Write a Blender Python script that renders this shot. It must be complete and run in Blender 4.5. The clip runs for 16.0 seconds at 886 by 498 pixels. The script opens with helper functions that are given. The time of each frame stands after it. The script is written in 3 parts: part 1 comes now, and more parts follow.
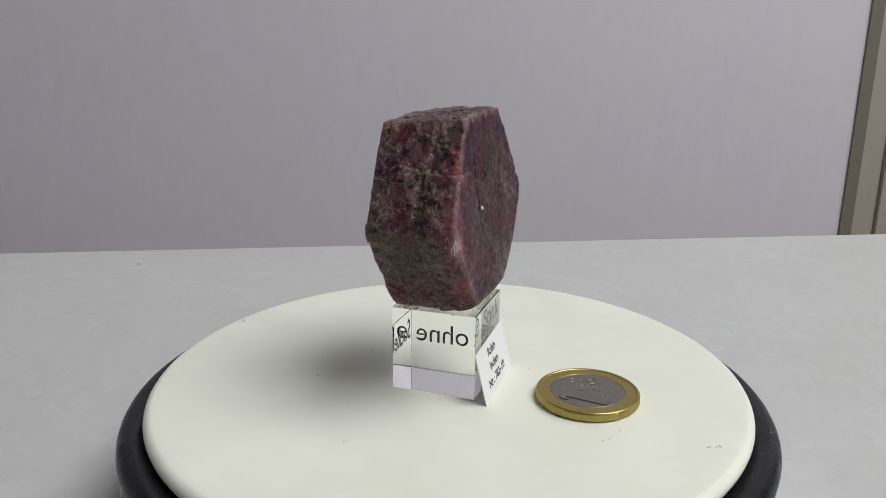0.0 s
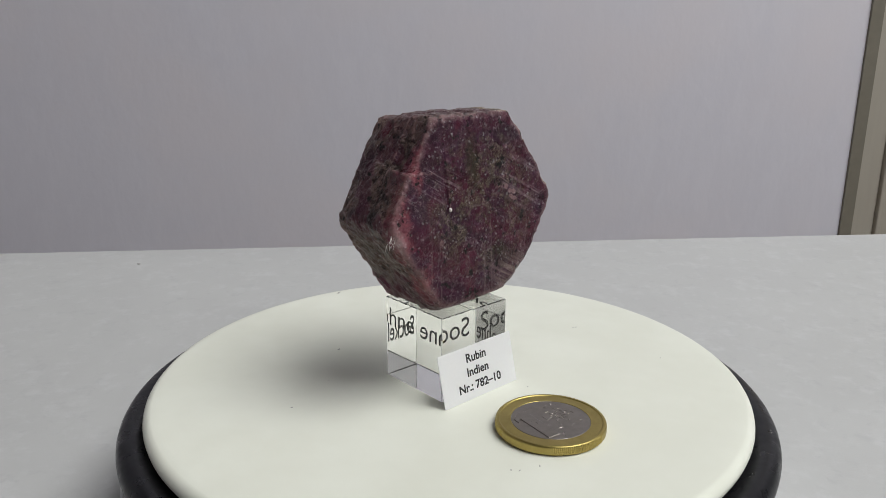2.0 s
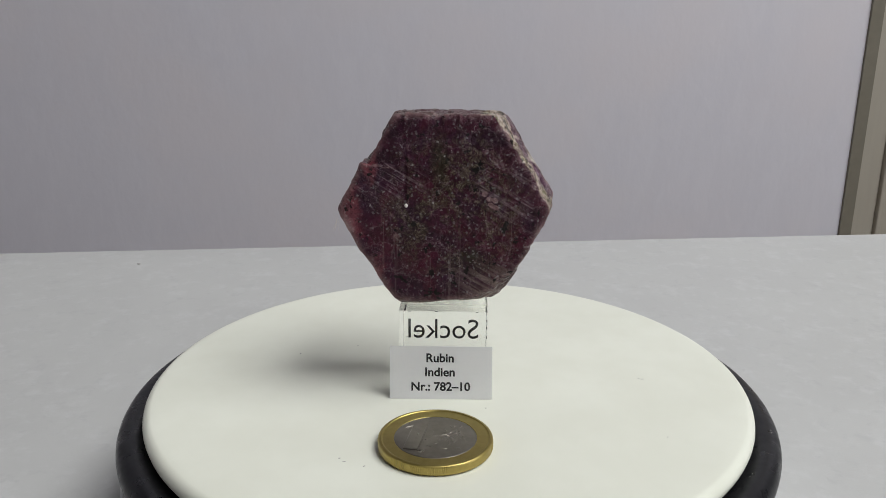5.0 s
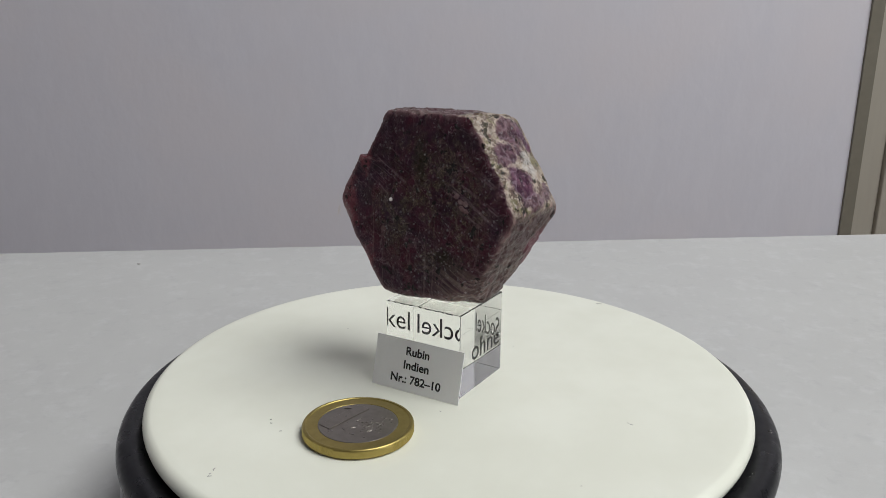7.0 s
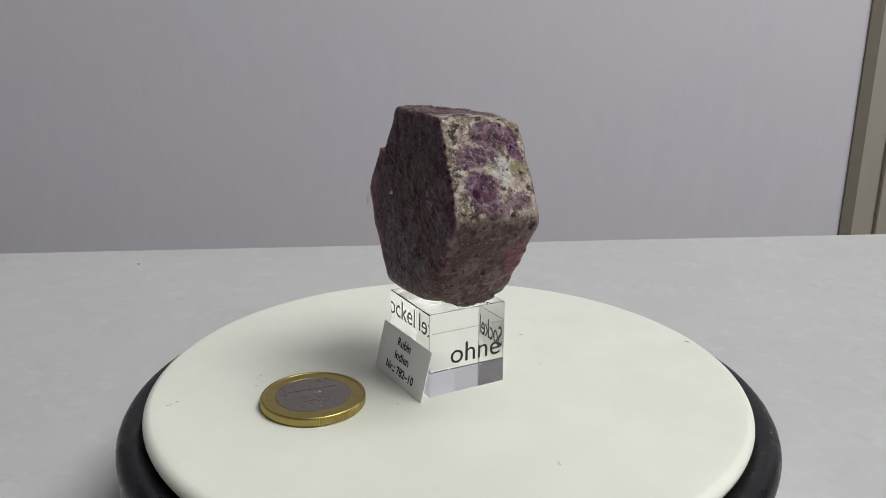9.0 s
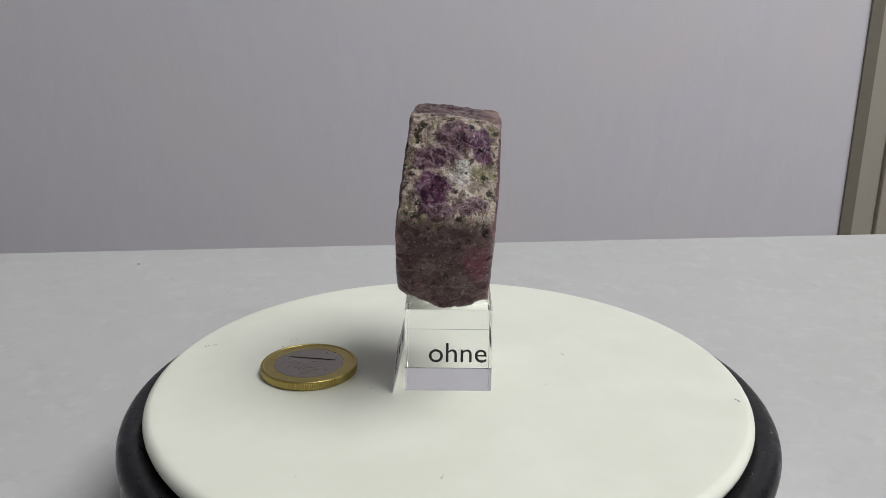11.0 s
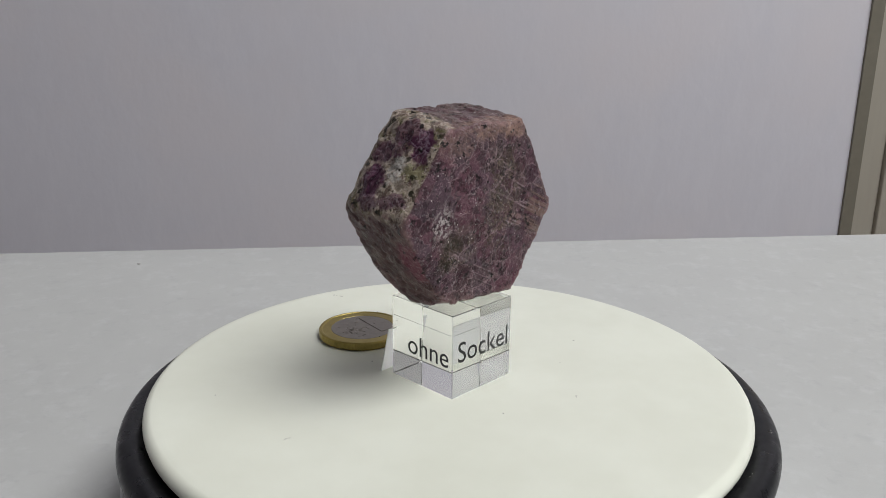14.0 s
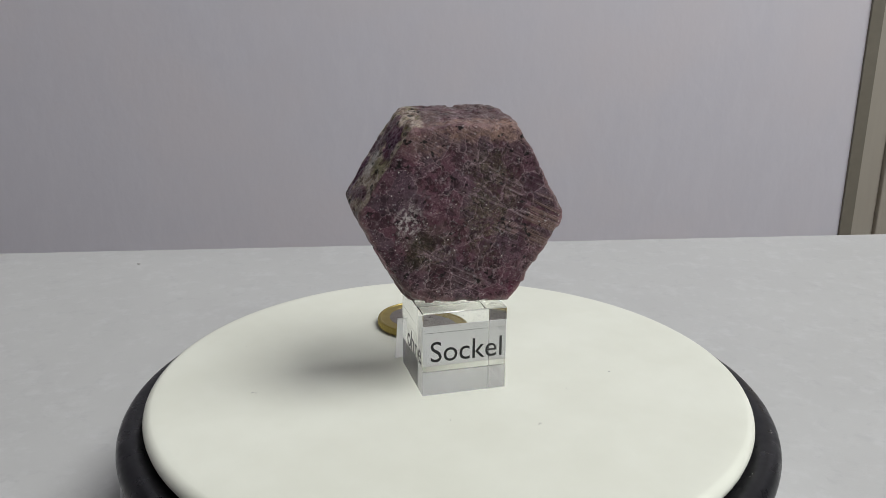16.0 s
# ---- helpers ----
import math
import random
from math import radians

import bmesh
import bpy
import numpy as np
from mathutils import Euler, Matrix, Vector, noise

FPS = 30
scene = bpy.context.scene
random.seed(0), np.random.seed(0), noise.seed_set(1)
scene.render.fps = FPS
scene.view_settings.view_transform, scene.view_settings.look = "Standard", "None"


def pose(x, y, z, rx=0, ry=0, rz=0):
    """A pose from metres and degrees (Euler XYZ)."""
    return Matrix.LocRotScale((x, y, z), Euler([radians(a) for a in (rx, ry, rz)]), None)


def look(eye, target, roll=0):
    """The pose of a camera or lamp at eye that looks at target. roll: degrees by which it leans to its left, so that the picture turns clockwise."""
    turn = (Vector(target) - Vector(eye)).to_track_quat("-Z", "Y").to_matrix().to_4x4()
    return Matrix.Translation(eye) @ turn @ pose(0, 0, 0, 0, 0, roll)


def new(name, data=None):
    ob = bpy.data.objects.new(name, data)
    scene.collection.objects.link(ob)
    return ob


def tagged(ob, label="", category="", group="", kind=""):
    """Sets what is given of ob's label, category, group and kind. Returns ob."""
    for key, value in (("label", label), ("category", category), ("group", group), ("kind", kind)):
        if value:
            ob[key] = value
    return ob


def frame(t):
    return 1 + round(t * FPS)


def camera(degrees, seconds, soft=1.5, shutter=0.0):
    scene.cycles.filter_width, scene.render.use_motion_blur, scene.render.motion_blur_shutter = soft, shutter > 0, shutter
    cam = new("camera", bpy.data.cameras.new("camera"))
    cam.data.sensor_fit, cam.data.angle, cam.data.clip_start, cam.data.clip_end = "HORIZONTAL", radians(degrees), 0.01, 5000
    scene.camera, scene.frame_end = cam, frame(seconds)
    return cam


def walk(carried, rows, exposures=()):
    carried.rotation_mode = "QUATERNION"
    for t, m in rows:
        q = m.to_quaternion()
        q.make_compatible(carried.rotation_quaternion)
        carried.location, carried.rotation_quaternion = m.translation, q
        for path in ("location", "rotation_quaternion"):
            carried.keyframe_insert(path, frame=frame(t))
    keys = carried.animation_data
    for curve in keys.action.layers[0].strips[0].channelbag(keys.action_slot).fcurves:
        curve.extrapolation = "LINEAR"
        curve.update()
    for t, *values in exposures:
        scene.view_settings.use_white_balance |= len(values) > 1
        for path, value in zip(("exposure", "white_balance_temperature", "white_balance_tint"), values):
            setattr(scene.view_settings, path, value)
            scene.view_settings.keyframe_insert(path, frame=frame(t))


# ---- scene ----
MM = 0.001
TABLE_Z = 0.75                 # table top above the floor
ZP = TABLE_Z + 33 * MM         # upper face of the white turntable plate

# ---- camera ----
cam = camera(56.99, 16.0, soft=0.8)
EYE = Vector((0.0, -0.18046, ZP + 0.08509))
PITCH, YAW = radians(-16.51), radians(0.46)
AIM = EYE + Vector((-math.sin(YAW) * math.cos(PITCH), math.cos(YAW) * math.cos(PITCH), math.sin(PITCH)))
walk(cam, [(0.0, look(EYE, AIM, 0.31)), (16.0, look(EYE, AIM, 0.31))])

# ---- world, window light, exposure ----
scene.view_settings.exposure = 0.0
ROOM = pose(0, 0, 0, 0, 0, 6.1)     # the room stands at a slight angle to the view
CEILING = 2.8
ROOF = ROOM @ pose(0, 0, CEILING, 0, -90, 0)    # axes of the ceiling as a wall: x outward (up), y along the room, z towards the west
WIN = (-1.38, 0.34, -2.15, -0.40)   # roof window in the ceiling: y from, y to, z from, z to

world = bpy.data.worlds.new("daylight")
scene.world = world
world.use_nodes = True
wt = world.node_tree
sky = wt.nodes.new("ShaderNodeTexSky")
sky.sky_type = "NISHITA"
sky.sun_disc = False
sky.sun_elevation, sky.sun_rotation = radians(35), radians(200)
wt.links.new(sky.outputs[0], wt.nodes["Background"].inputs[0])
wt.nodes["Background"].inputs[1].default_value = 0.06


def window_light(m, opening, energy, tint, spread=180, aside=0.0):
    """Daylight that enters through a window opening. m: axes of the wall, x outward; opening: y from, y to, z from, z to; spread: how
    wide the deep-set window lets the light fan out, in degrees; aside: how far along the wall its middle ray runs over six metres."""
    data = bpy.data.lights.new("window_daylight", "AREA")
    data.shape = "RECTANGLE"
    data.size, data.size_y = opening[1] - opening[0] - 0.04, opening[3] - opening[2] - 0.04
    data.energy, data.color, data.spread = energy, tint, radians(spread)
    ob = new("window_daylight", data)
    z = (opening[2] + opening[3]) / 2
    y = (opening[0] + opening[1]) / 2
    ob.matrix_world = look(m @ Vector((0.06, y, z)), m @ Vector((-6.0, y + aside, z)))


EAST = ROOM @ pose(2.3, -1.6, 0)    # the wall beside the table: x outward, y along it
WIN2 = (-0.7, 0.7, 0.95, 2.3)
window_light(ROOF, WIN, 71.0, (0.975, 0.985, 0.985))
window_light(EAST, WIN2, 6.0, (0.985, 0.98, 0.985), 110, 4.2)

# ---- materials ----
class Mat:
    """A small wrapper to write node materials in few words."""

    def __init__(self, name, rough=0.5, metal=0.0, color=(0.8, 0.8, 0.8), ior=1.45):
        self.m = bpy.data.materials.new(name)
        self.m.use_nodes = True
        self.t = self.m.node_tree
        self.b = self.t.nodes["Principled BSDF"]
        self.set(roughness=rough, metallic=metal, ior=ior)
        self.b.inputs["Base Color"].default_value = (*color, 1)
        self.coords = self.t.nodes.new("ShaderNodeTexCoord").outputs["Object"]

    def set(self, roughness=None, metallic=None, ior=None):
        for k, v in (("Roughness", roughness), ("Metallic", metallic), ("IOR", ior)):
            if v is not None:
                self.b.inputs[k].default_value = v

    def node(self, kind, **values):
        n = self.t.nodes.new(kind)
        for k, v in values.items():
            key = int(k[1:]) if k[0] == "i" and k[1:].isdigit() else k
            sock = n.inputs[key]
            if hasattr(v, "is_output"):
                self.t.links.new(v, sock)
            else:
                sock.default_value = v
        return n

    def noise(self, scale, detail=4.0, rough=0.55, at=None, warp=0.0):
        n = self.node("ShaderNodeTexNoise", Vector=at or self.coords, Scale=scale, Detail=detail, Roughness=rough, Distortion=warp)
        return n.outputs["Fac"]

    def voronoi(self, scale, at=None, feature="F1", out="Distance"):
        n = self.node("ShaderNodeTexVoronoi", Vector=at or self.coords, Scale=scale)
        n.feature = feature
        return n.outputs[out]

    def mapped(self, scale=(1, 1, 1), turn=(0, 0, 0), at=None):
        n = self.node("ShaderNodeMapping", Vector=at or self.coords)
        n.inputs["Scale"].default_value = scale
        n.inputs["Rotation"].default_value = [radians(a) for a in turn]
        return n.outputs[0]

    def ramp(self, v, lo, hi, a=0.0, b=1.0):
        n = self.node("ShaderNodeMapRange", i0=v, i1=lo, i2=hi, i3=a, i4=b)
        n.interpolation_type = "SMOOTHSTEP"
        return n.outputs[0]

    def math(self, op, a, b=0.0):
        n = self.t.nodes.new("ShaderNodeMath")
        n.operation = op
        for i, v in enumerate((a, b)):
            if hasattr(v, "is_output"):
                self.t.links.new(v, n.inputs[i])
            else:
                n.inputs[i].default_value = v
        return n.outputs[0]

    def mix(self, f, a, b):
        n = self.t.nodes.new("ShaderNodeMix")
        n.data_type = "RGBA"
        for i, v in ((0, f), (6, a), (7, b)):
            if hasattr(v, "is_output"):
                self.t.links.new(v, n.inputs[i])
            else:
                n.inputs[i].default_value = (*v, 1) if isinstance(v, tuple) else v
        return n.outputs[2]

    def axes(self):
        n = self.node("ShaderNodeSeparateXYZ", i0=self.coords)
        return n.outputs[0], n.outputs[1], n.outputs[2]

    def color(self, v):
        self.t.links.new(v, self.b.inputs["Base Color"])

    def rough(self, v):
        self.t.links.new(v, self.b.inputs["Roughness"])

    def bump(self, v, distance, strength=1.0):
        n = self.node("ShaderNodeBump", Height=v, Strength=strength, Distance=distance)
        self.t.links.new(n.outputs[0], self.b.inputs["Normal"])


def make_materials():
    M = {}
    # white plate: slightly warm, satin plastic with faint smudges
    k = Mat("plate_plastic", rough=0.38)
    n = k.noise(45, 3)
    k.color(k.mix(k.ramp(n, 0.3, 0.75), (0.755, 0.762, 0.66), (0.80, 0.81, 0.71)))
    k.rough(k.ramp(k.noise(220, 4), 0.3, 0.7, 0.33, 0.47))
    k.bump(k.noise(900, 2), 0.00002, 0.5)
    M["plate"] = k.m
    # black glossy plastic of the base ring
    k = Mat("black_plastic", rough=0.3)
    k.b.inputs["Specular IOR Level"].default_value = 0.3
    k.color(k.mix(k.ramp(k.noise(160, 6), 0.58, 0.78), (0.008, 0.008, 0.010), (0.035, 0.035, 0.036)))
    k.rough(k.ramp(k.noise(300, 5), 0.3, 0.7, 0.24, 0.42))
    M["black"] = k.m
    k = Mat("body_plastic", rough=0.4)
    k.color(k.mix(k.ramp(k.noise(80, 3), 0.3, 0.7), (0.5, 0.5, 0.5), (0.58, 0.58, 0.57)))
    M["body"] = k.m
    # grey-white table laminate with soft mottling
    k = Mat("table_laminate", rough=0.42)
    n1, n2 = k.noise(38, 5, 0.6), k.noise(420, 3)
    c = k.mix(k.ramp(n1, 0.3, 0.7), (0.480, 0.480, 0.470), (0.510, 0.510, 0.499))
    c = k.mix(k.ramp(k.noise(130, 5, 0.65), 0.48, 0.72, 0, 0.6), c, (0.565, 0.565, 0.56))
    c = k.mix(k.ramp(k.noise(170, 5, 0.65, warp=0.5), 0.52, 0.75, 0, 0.5), c, (0.425, 0.425, 0.425))
    k.color(k.mix(k.ramp(n2, 0.72, 0.8, 0, 0.3), c, (0.25, 0.25, 0.26)))
    k.rough(k.ramp(n1, 0.3, 0.7, 0.38, 0.5))
    k.bump(k.noise(1500, 3), 0.00005, 0.6)
    M["table"] = k.m
    # lilac-grey wallpaper with faint vertical fibres
    k = Mat("wallpaper", rough=0.85)
    fib = k.noise(1, 5, 0.65, at=k.mapped((34, 34, 12)), warp=0.6)
    c = k.mix(k.ramp(fib, 0.35, 0.7), (0.704, 0.690, 0.748), (0.726, 0.712, 0.769))
    k.color(k.mix(k.ramp(k.noise(3.0, 3), 0.4, 0.7), c, (0.740, 0.706, 0.745)))
    k.bump(k.math("ADD", k.noise(1, 4, 0.6, at=k.mapped((16, 16, 8))), k.math("MULTIPLY", k.noise(120, 3), 0.12)), 0.002, 0.5)
    M["wall"] = k.m
    k = Mat("plaster", rough=0.9)
    k.color(k.mix(k.noise(12, 5), (0.19, 0.187, 0.183), (0.23, 0.225, 0.22)))
    k.bump(k.noise(120, 4), 0.001, 0.5)
    M["plaster"] = k.m
    k = Mat("floor_boards", rough=0.45)
    k.color(k.mix(k.noise(1, 5, at=k.mapped((3, 40, 3))), (0.09, 0.062, 0.042), (0.15, 0.105, 0.07)))
    M["floor"] = k.m
    k = Mat("casing_paint", rough=0.5)
    k.color(k.mix(k.noise(1, 4, at=k.mapped((90, 90, 9))), (0.40, 0.365, 0.305), (0.45, 0.415, 0.35)))
    k.bump(k.noise(1, 4, at=k.mapped((400, 400, 30))), 0.0004, 0.5)
    M["casing"] = k.m
    k = Mat("seal_strip", rough=0.7)
    k.color(k.mix(k.noise(60, 4), (0.18, 0.164, 0.127), (0.225, 0.205, 0.162)))
    M["seal"] = k.m
    # clear acrylic
    k = Mat("clear_acrylic", rough=0.0, ior=1.49)
    k.b.inputs["Transmission Weight"].default_value = 1.0
    k.b.inputs["Base Color"].default_value = (0.985, 0.99, 0.985, 1)
    M["acrylic"] = k.m
    k = Mat("black_ink", rough=0.6, color=(0.012, 0.012, 0.012))
    k.color(k.mix(k.noise(3000, 2), (0.010, 0.010, 0.010), (0.02, 0.02, 0.02)))
    M["ink"] = k.m
    k = Mat("film_edge", rough=0.4, color=(0.18, 0.18, 0.17))
    M["film_edge"] = k.m
    # white card with fine paper grain
    k = Mat("card_paper", rough=0.7)
    k.color(k.mix(k.noise(1500, 4), (0.87, 0.87, 0.87), (0.92, 0.92, 0.915)))
    k.bump(k.noise(4000, 3), 0.00001, 0.5)
    thin = k.node("ShaderNodeBsdfTranslucent", Color=(0.93, 0.92, 0.90, 1))
    both = k.node("ShaderNodeMixShader", Fac=0.24, i1=k.b.outputs[0], i2=thin.outputs[0])
    k.t.links.new(both.outputs[0], k.t.nodes["Material Output"].inputs["Surface"])
    M["card"] = k.m
    # coin alloys
    k = Mat("nickel_brass", rough=0.3, metal=1.0)
    n = k.noise(700, 5, 0.6)
    k.color(k.mix(k.ramp(n, 0.3, 0.8), (0.43, 0.34, 0.115), (0.37, 0.29, 0.095)))
    k.rough(k.ramp(k.noise(260, 3), 0.3, 0.7, 0.36, 0.45))
    M["brass"] = k.m
    k = Mat("cupronickel", rough=0.3, metal=1.0)
    n = k.noise(600, 5, 0.6)
    k.color(k.mix(k.ramp(n, 0.3, 0.8), (0.29, 0.262, 0.232), (0.245, 0.222, 0.197)))
    k.rough(k.ramp(k.noise(300, 3), 0.3, 0.7, 0.27, 0.35))
    M["nickel"] = k.m
    k = Mat("dust", rough=0.9, color=(0.40, 0.385, 0.36))
    M["dust"] = k.m
    k = Mat("pale_quartz", rough=0.3, color=(0.75, 0.70, 0.68))
    M["quartz"] = k.m
    M["stone"] = stone_material()
    return M


def stone_material():
    """Corundum with grey-olive matrix, crystal mosaic, pale veins and parting lines. Local axes: x across the slab, y its thickness (minus:
    the face with the white grain), z up; metres."""
    k = Mat("ruby_corundum", rough=0.4, ior=1.6)
    x, y, z = k.axes()
    nrm = k.t.nodes.new("ShaderNodeSeparateXYZ")
    k.t.links.new(k.t.nodes["Texture Coordinate"].outputs["Normal"], nrm.inputs[0])
    times, plus, less = (lambda a, b: k.math("MULTIPLY", a, b)), (lambda a, b: k.math("ADD", a, b)), (lambda a, b: k.math("SUBTRACT", a, b))

    def vec(op, a, b):
        n = k.node("ShaderNodeVectorMath", i0=a, i1=b)
        n.operation = op
        return n

    side = k.ramp(k.math("ABSOLUTE", nrm.outputs[1]), 0.80, 0.50)
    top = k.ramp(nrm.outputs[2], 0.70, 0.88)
    back = k.ramp(y, -0.002, 0.004)
    front = less(1.0, back)
    edge = k.ramp(k.node("ShaderNodeNewGeometry").outputs["Pointiness"], 0.505, 0.55)
    big = k.noise(90, 5, 0.6, warp=0.6)
    mid = k.noise(260, 6, 0.65, warp=0.8)
    fine = k.noise(1100, 5, 0.7)
    grit = k.noise(2600, 3, 0.7)
    # warped coordinates, so that no patch or crystal has a clean outline
    def warped(scale, amount):
        n = k.node("ShaderNodeTexNoise", Vector=k.coords, Scale=scale, Detail=4.0, Roughness=0.65).outputs["Color"]
        off = vec("SUBTRACT", n, (0.5, 0.5, 0.5)).outputs[0]
        return vec("ADD", k.coords, vec("MULTIPLY", off, (amount, amount, amount)).outputs[0]).outputs[0]

    rough_at, near_at = warped(320.0, 0.0060), warped(650.0, 0.0026)

    def patch(cx, cy, cz, rx, ry, rz, soft=0.35, at=None):
        """One where an ellipsoid round a place of the crystal lies (millimetres), with a ragged rim."""
        d = vec("SUBTRACT", at or rough_at, (cx * MM, cy * MM, cz * MM)).outputs[0]
        d = vec("DIVIDE", d, (rx * MM, ry * MM, rz * MM)).outputs[0]
        return k.ramp(vec("LENGTH", d, (0, 0, 0)).outputs["Value"], 1.0 + soft, 1.0 - soft)

    # mosaic of crystals three to five millimetres across, each with a tone of its own
    cell = k.node("ShaderNodeTexVoronoi", Vector=near_at, Scale=215.0)
    tone = k.node("ShaderNodeSeparateXYZ", i0=cell.outputs["Color"])
    net = k.voronoi(215, near_at, "DISTANCE_TO_EDGE")
    small = k.node("ShaderNodeTexVoronoi", Vector=near_at, Scale=720.0)
    small_tone = k.node("ShaderNodeSeparateXYZ", i0=small.outputs["Color"]).outputs[0]
    # red-violet body, greyer and more mauve towards the back
    body = k.mix(k.ramp(big, 0.38, 0.62), (0.064, 0.0072, 0.0215), (0.038, 0.0095, 0.027))
    mauve = k.mix(k.ramp(tone.outputs[0], 0.1, 0.9), (0.108, 0.044, 0.062), (0.086, 0.050, 0.068))
    mauve = k.mix(k.ramp(big, 0.50, 0.64, 0, 0.6), mauve, (0.120, 0.080, 0.080))
    c = k.mix(back, body, mauve)
    c = k.mix(times(k.ramp(tone.outputs[1], 0.45, 0.95, 0, 0.62), plus(0.55, times(back, 0.45))), c, k.mix(back, (0.014, 0.003, 0.006), (0.036, 0.013, 0.022)))
    c = k.mix(times(k.ramp(small_tone, 0.58, 0.76, 0, 0.62), plus(0.4, times(back, 0.6))), c, (0.012, 0.005, 0.008))
    # brown rough sides with grey crumbs and dark burgundy crystals
    crumbs = k.mix(k.ramp(small_tone, 0.1, 0.8), (0.020, 0.011, 0.009), (0.125, 0.080, 0.070))
    crumbs = k.mix(k.ramp(fine, 0.50, 0.58, 0, 0.7), crumbs, (0.170, 0.125, 0.104))
    crumbs = k.mix(k.ramp(tone.outputs[2], 0.45, 0.75, 0, 0.75), crumbs, (0.085, 0.022, 0.040))
    c = k.mix(times(side, k.ramp(big, 0.34, 0.50, 0.35, 0.92)), c, crumbs)
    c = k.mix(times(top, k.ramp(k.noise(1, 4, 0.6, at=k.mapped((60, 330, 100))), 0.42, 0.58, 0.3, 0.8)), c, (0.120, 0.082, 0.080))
    for at, col, amount in ((patch(-14.2, 4.0, 40.0, 2.2, 2.2, 2.6), (0.085, 0.006, 0.020), 0.9),
                            (patch(-18.8, 5.0, 33.0, 2.6, 2.4, 4.0), (0.036, 0.010, 0.020), 0.85),
                            (patch(-22.7, 0.7, 24.5, 3.0, 2.2, 2.6), (0.055, 0.010, 0.026), 0.85),
                            (patch(-23.4, -4.6, 23.0, 2.2, 1.5, 3.4), (0.010, 0.006, 0.006), 0.85),
                            (patch(-17.5, -8.2, 36.0, 3.0, 2.2, 9.0), (0.125, 0.026, 0.044), 0.7),
                            (patch(-14.0, 6.5, 3.5, 3.0, 3.5, 3.0), (0.095, 0.012, 0.036), 0.7),
                            (patch(-19.5, 0.0, 14.0, 4.5, 8.0, 7.0), (0.078, 0.055, 0.038), 0.55)):
        c = k.mix(times(at, amount), c, col)
    # grey-olive mica and feldspar crust: the middle of the front, parts of the back
    worms = k.math("ABSOLUTE", less(k.noise(620, 3, 0.6, warp=1.2), 0.5))
    crust = k.mix(k.ramp(fine, 0.40, 0.60), (0.008, 0.006, 0.003), (0.075, 0.060, 0.038))
    where = plus(patch(2.0, -10.0, 24.0, 14.0, 9.0, 14.0, 0.45), plus(patch(-7.0, 10.0, 24.0, 6.0, 4.0, 13.0, 0.5), patch(7.0, 10.0, 15.0, 6.0, 4.0, 4.5, 0.5)))
    where = times(k.math("MINIMUM", where, 1.0), k.ramp(plus(k.noise(150, 5, 0.65, warp=1.0), times(less(fine, 0.5), 0.5)), 0.42, 0.58))
    c = k.mix(times(where, 0.62), c, crust)
    c = k.mix(times(times(where, k.ramp(worms, 0.030, 0.008)), 0.6), c, (0.230, 0.185, 0.130))
    # pale veins: short wavy threads at three sizes
    for size, width, alpha, tint in ((420.0, 0.013, 0.85, (0.31, 0.205, 0.235)), (800.0, 0.020, 0.80, (0.30, 0.210, 0.225)), (150.0, 0.0045, 0.9, (0.40, 0.30, 0.31))):
        thread = k.math("ABSOLUTE", less(k.noise(size, 3, 0.6, at=k.mapped((1, 1, 1), (size, 30, 10)), warp=0.9), 0.5))
        here = k.ramp(k.noise(size * 0.45, 4, 0.6, at=k.mapped((1, 1, 1), (10, size, 60))), 0.48, 0.60, 0, alpha)
        c = k.mix(times(times(k.ramp(thread, width, 0.0), here), plus(0.45, times(back, 0.55))), c, tint)
    # pale seams between the crystals
    here = times(k.ramp(k.noise(130, 4), 0.42, 0.58, 0.06, 0.65), plus(0.30, times(back, 0.70)))
    c = k.mix(times(k.ramp(net, 0.034, 0.0), here), c, (0.36, 0.255, 0.275))
    # straight parting lines: running down to +x on the front, down to -x on the back
    down = k.noise(1, 3, 0.7, at=k.mapped((34, 34, 1050), at=k.mapped((1, 1, 1), (0, -30, 0))))
    up = k.noise(1, 3, 0.7, at=k.mapped((34, 34, 1000), at=k.mapped((1, 1, 1), (0, 27, 0))))
    lines = plus(times(up, back), times(down, front))
    on_front = plus(patch(15.0, -10.0, 27.0, 9.0, 6.0, 6.0), patch(-12.0, -10.0, 29.0, 9.0, 6.0, 5.0))
    on_back = plus(times(k.ramp(k.noise(85, 4), 0.42, 0.56), 0.6), patch(-17.0, 9.0, 19.0, 8.0, 5.0, 9.0))
    fade = times(k.math("MINIMUM", plus(times(times(on_front, front), 0.5), times(on_back, back)), 1.0), k.ramp(side, 1.0, 0.3))
    c = k.mix(times(k.ramp(lines, 0.560, 0.600, 0, 0.75), times(fade, k.ramp(k.noise(240, 3), 0.42, 0.58, 0.15, 0.9))), c, (0.30, 0.215, 0.235))
    # two upright seams on the front
    upright = k.noise(1, 3, 0.7, at=k.mapped((900, 30, 26)))
    c = k.mix(times(times(k.ramp(upright, 0.61, 0.66, 0, 0.3), front), k.ramp(z, 0.030, 0.018)), c, (0.20, 0.14, 0.14))
    # tan striped zone and cream upper rim of the back
    tan = times(patch(-19.5, 9.0, 18.5, 4.5, 5.0, 7.0), k.ramp(lines, 0.46, 0.54, 0.05, 0.75))
    c = k.mix(tan, c, (0.185, 0.118, 0.098))
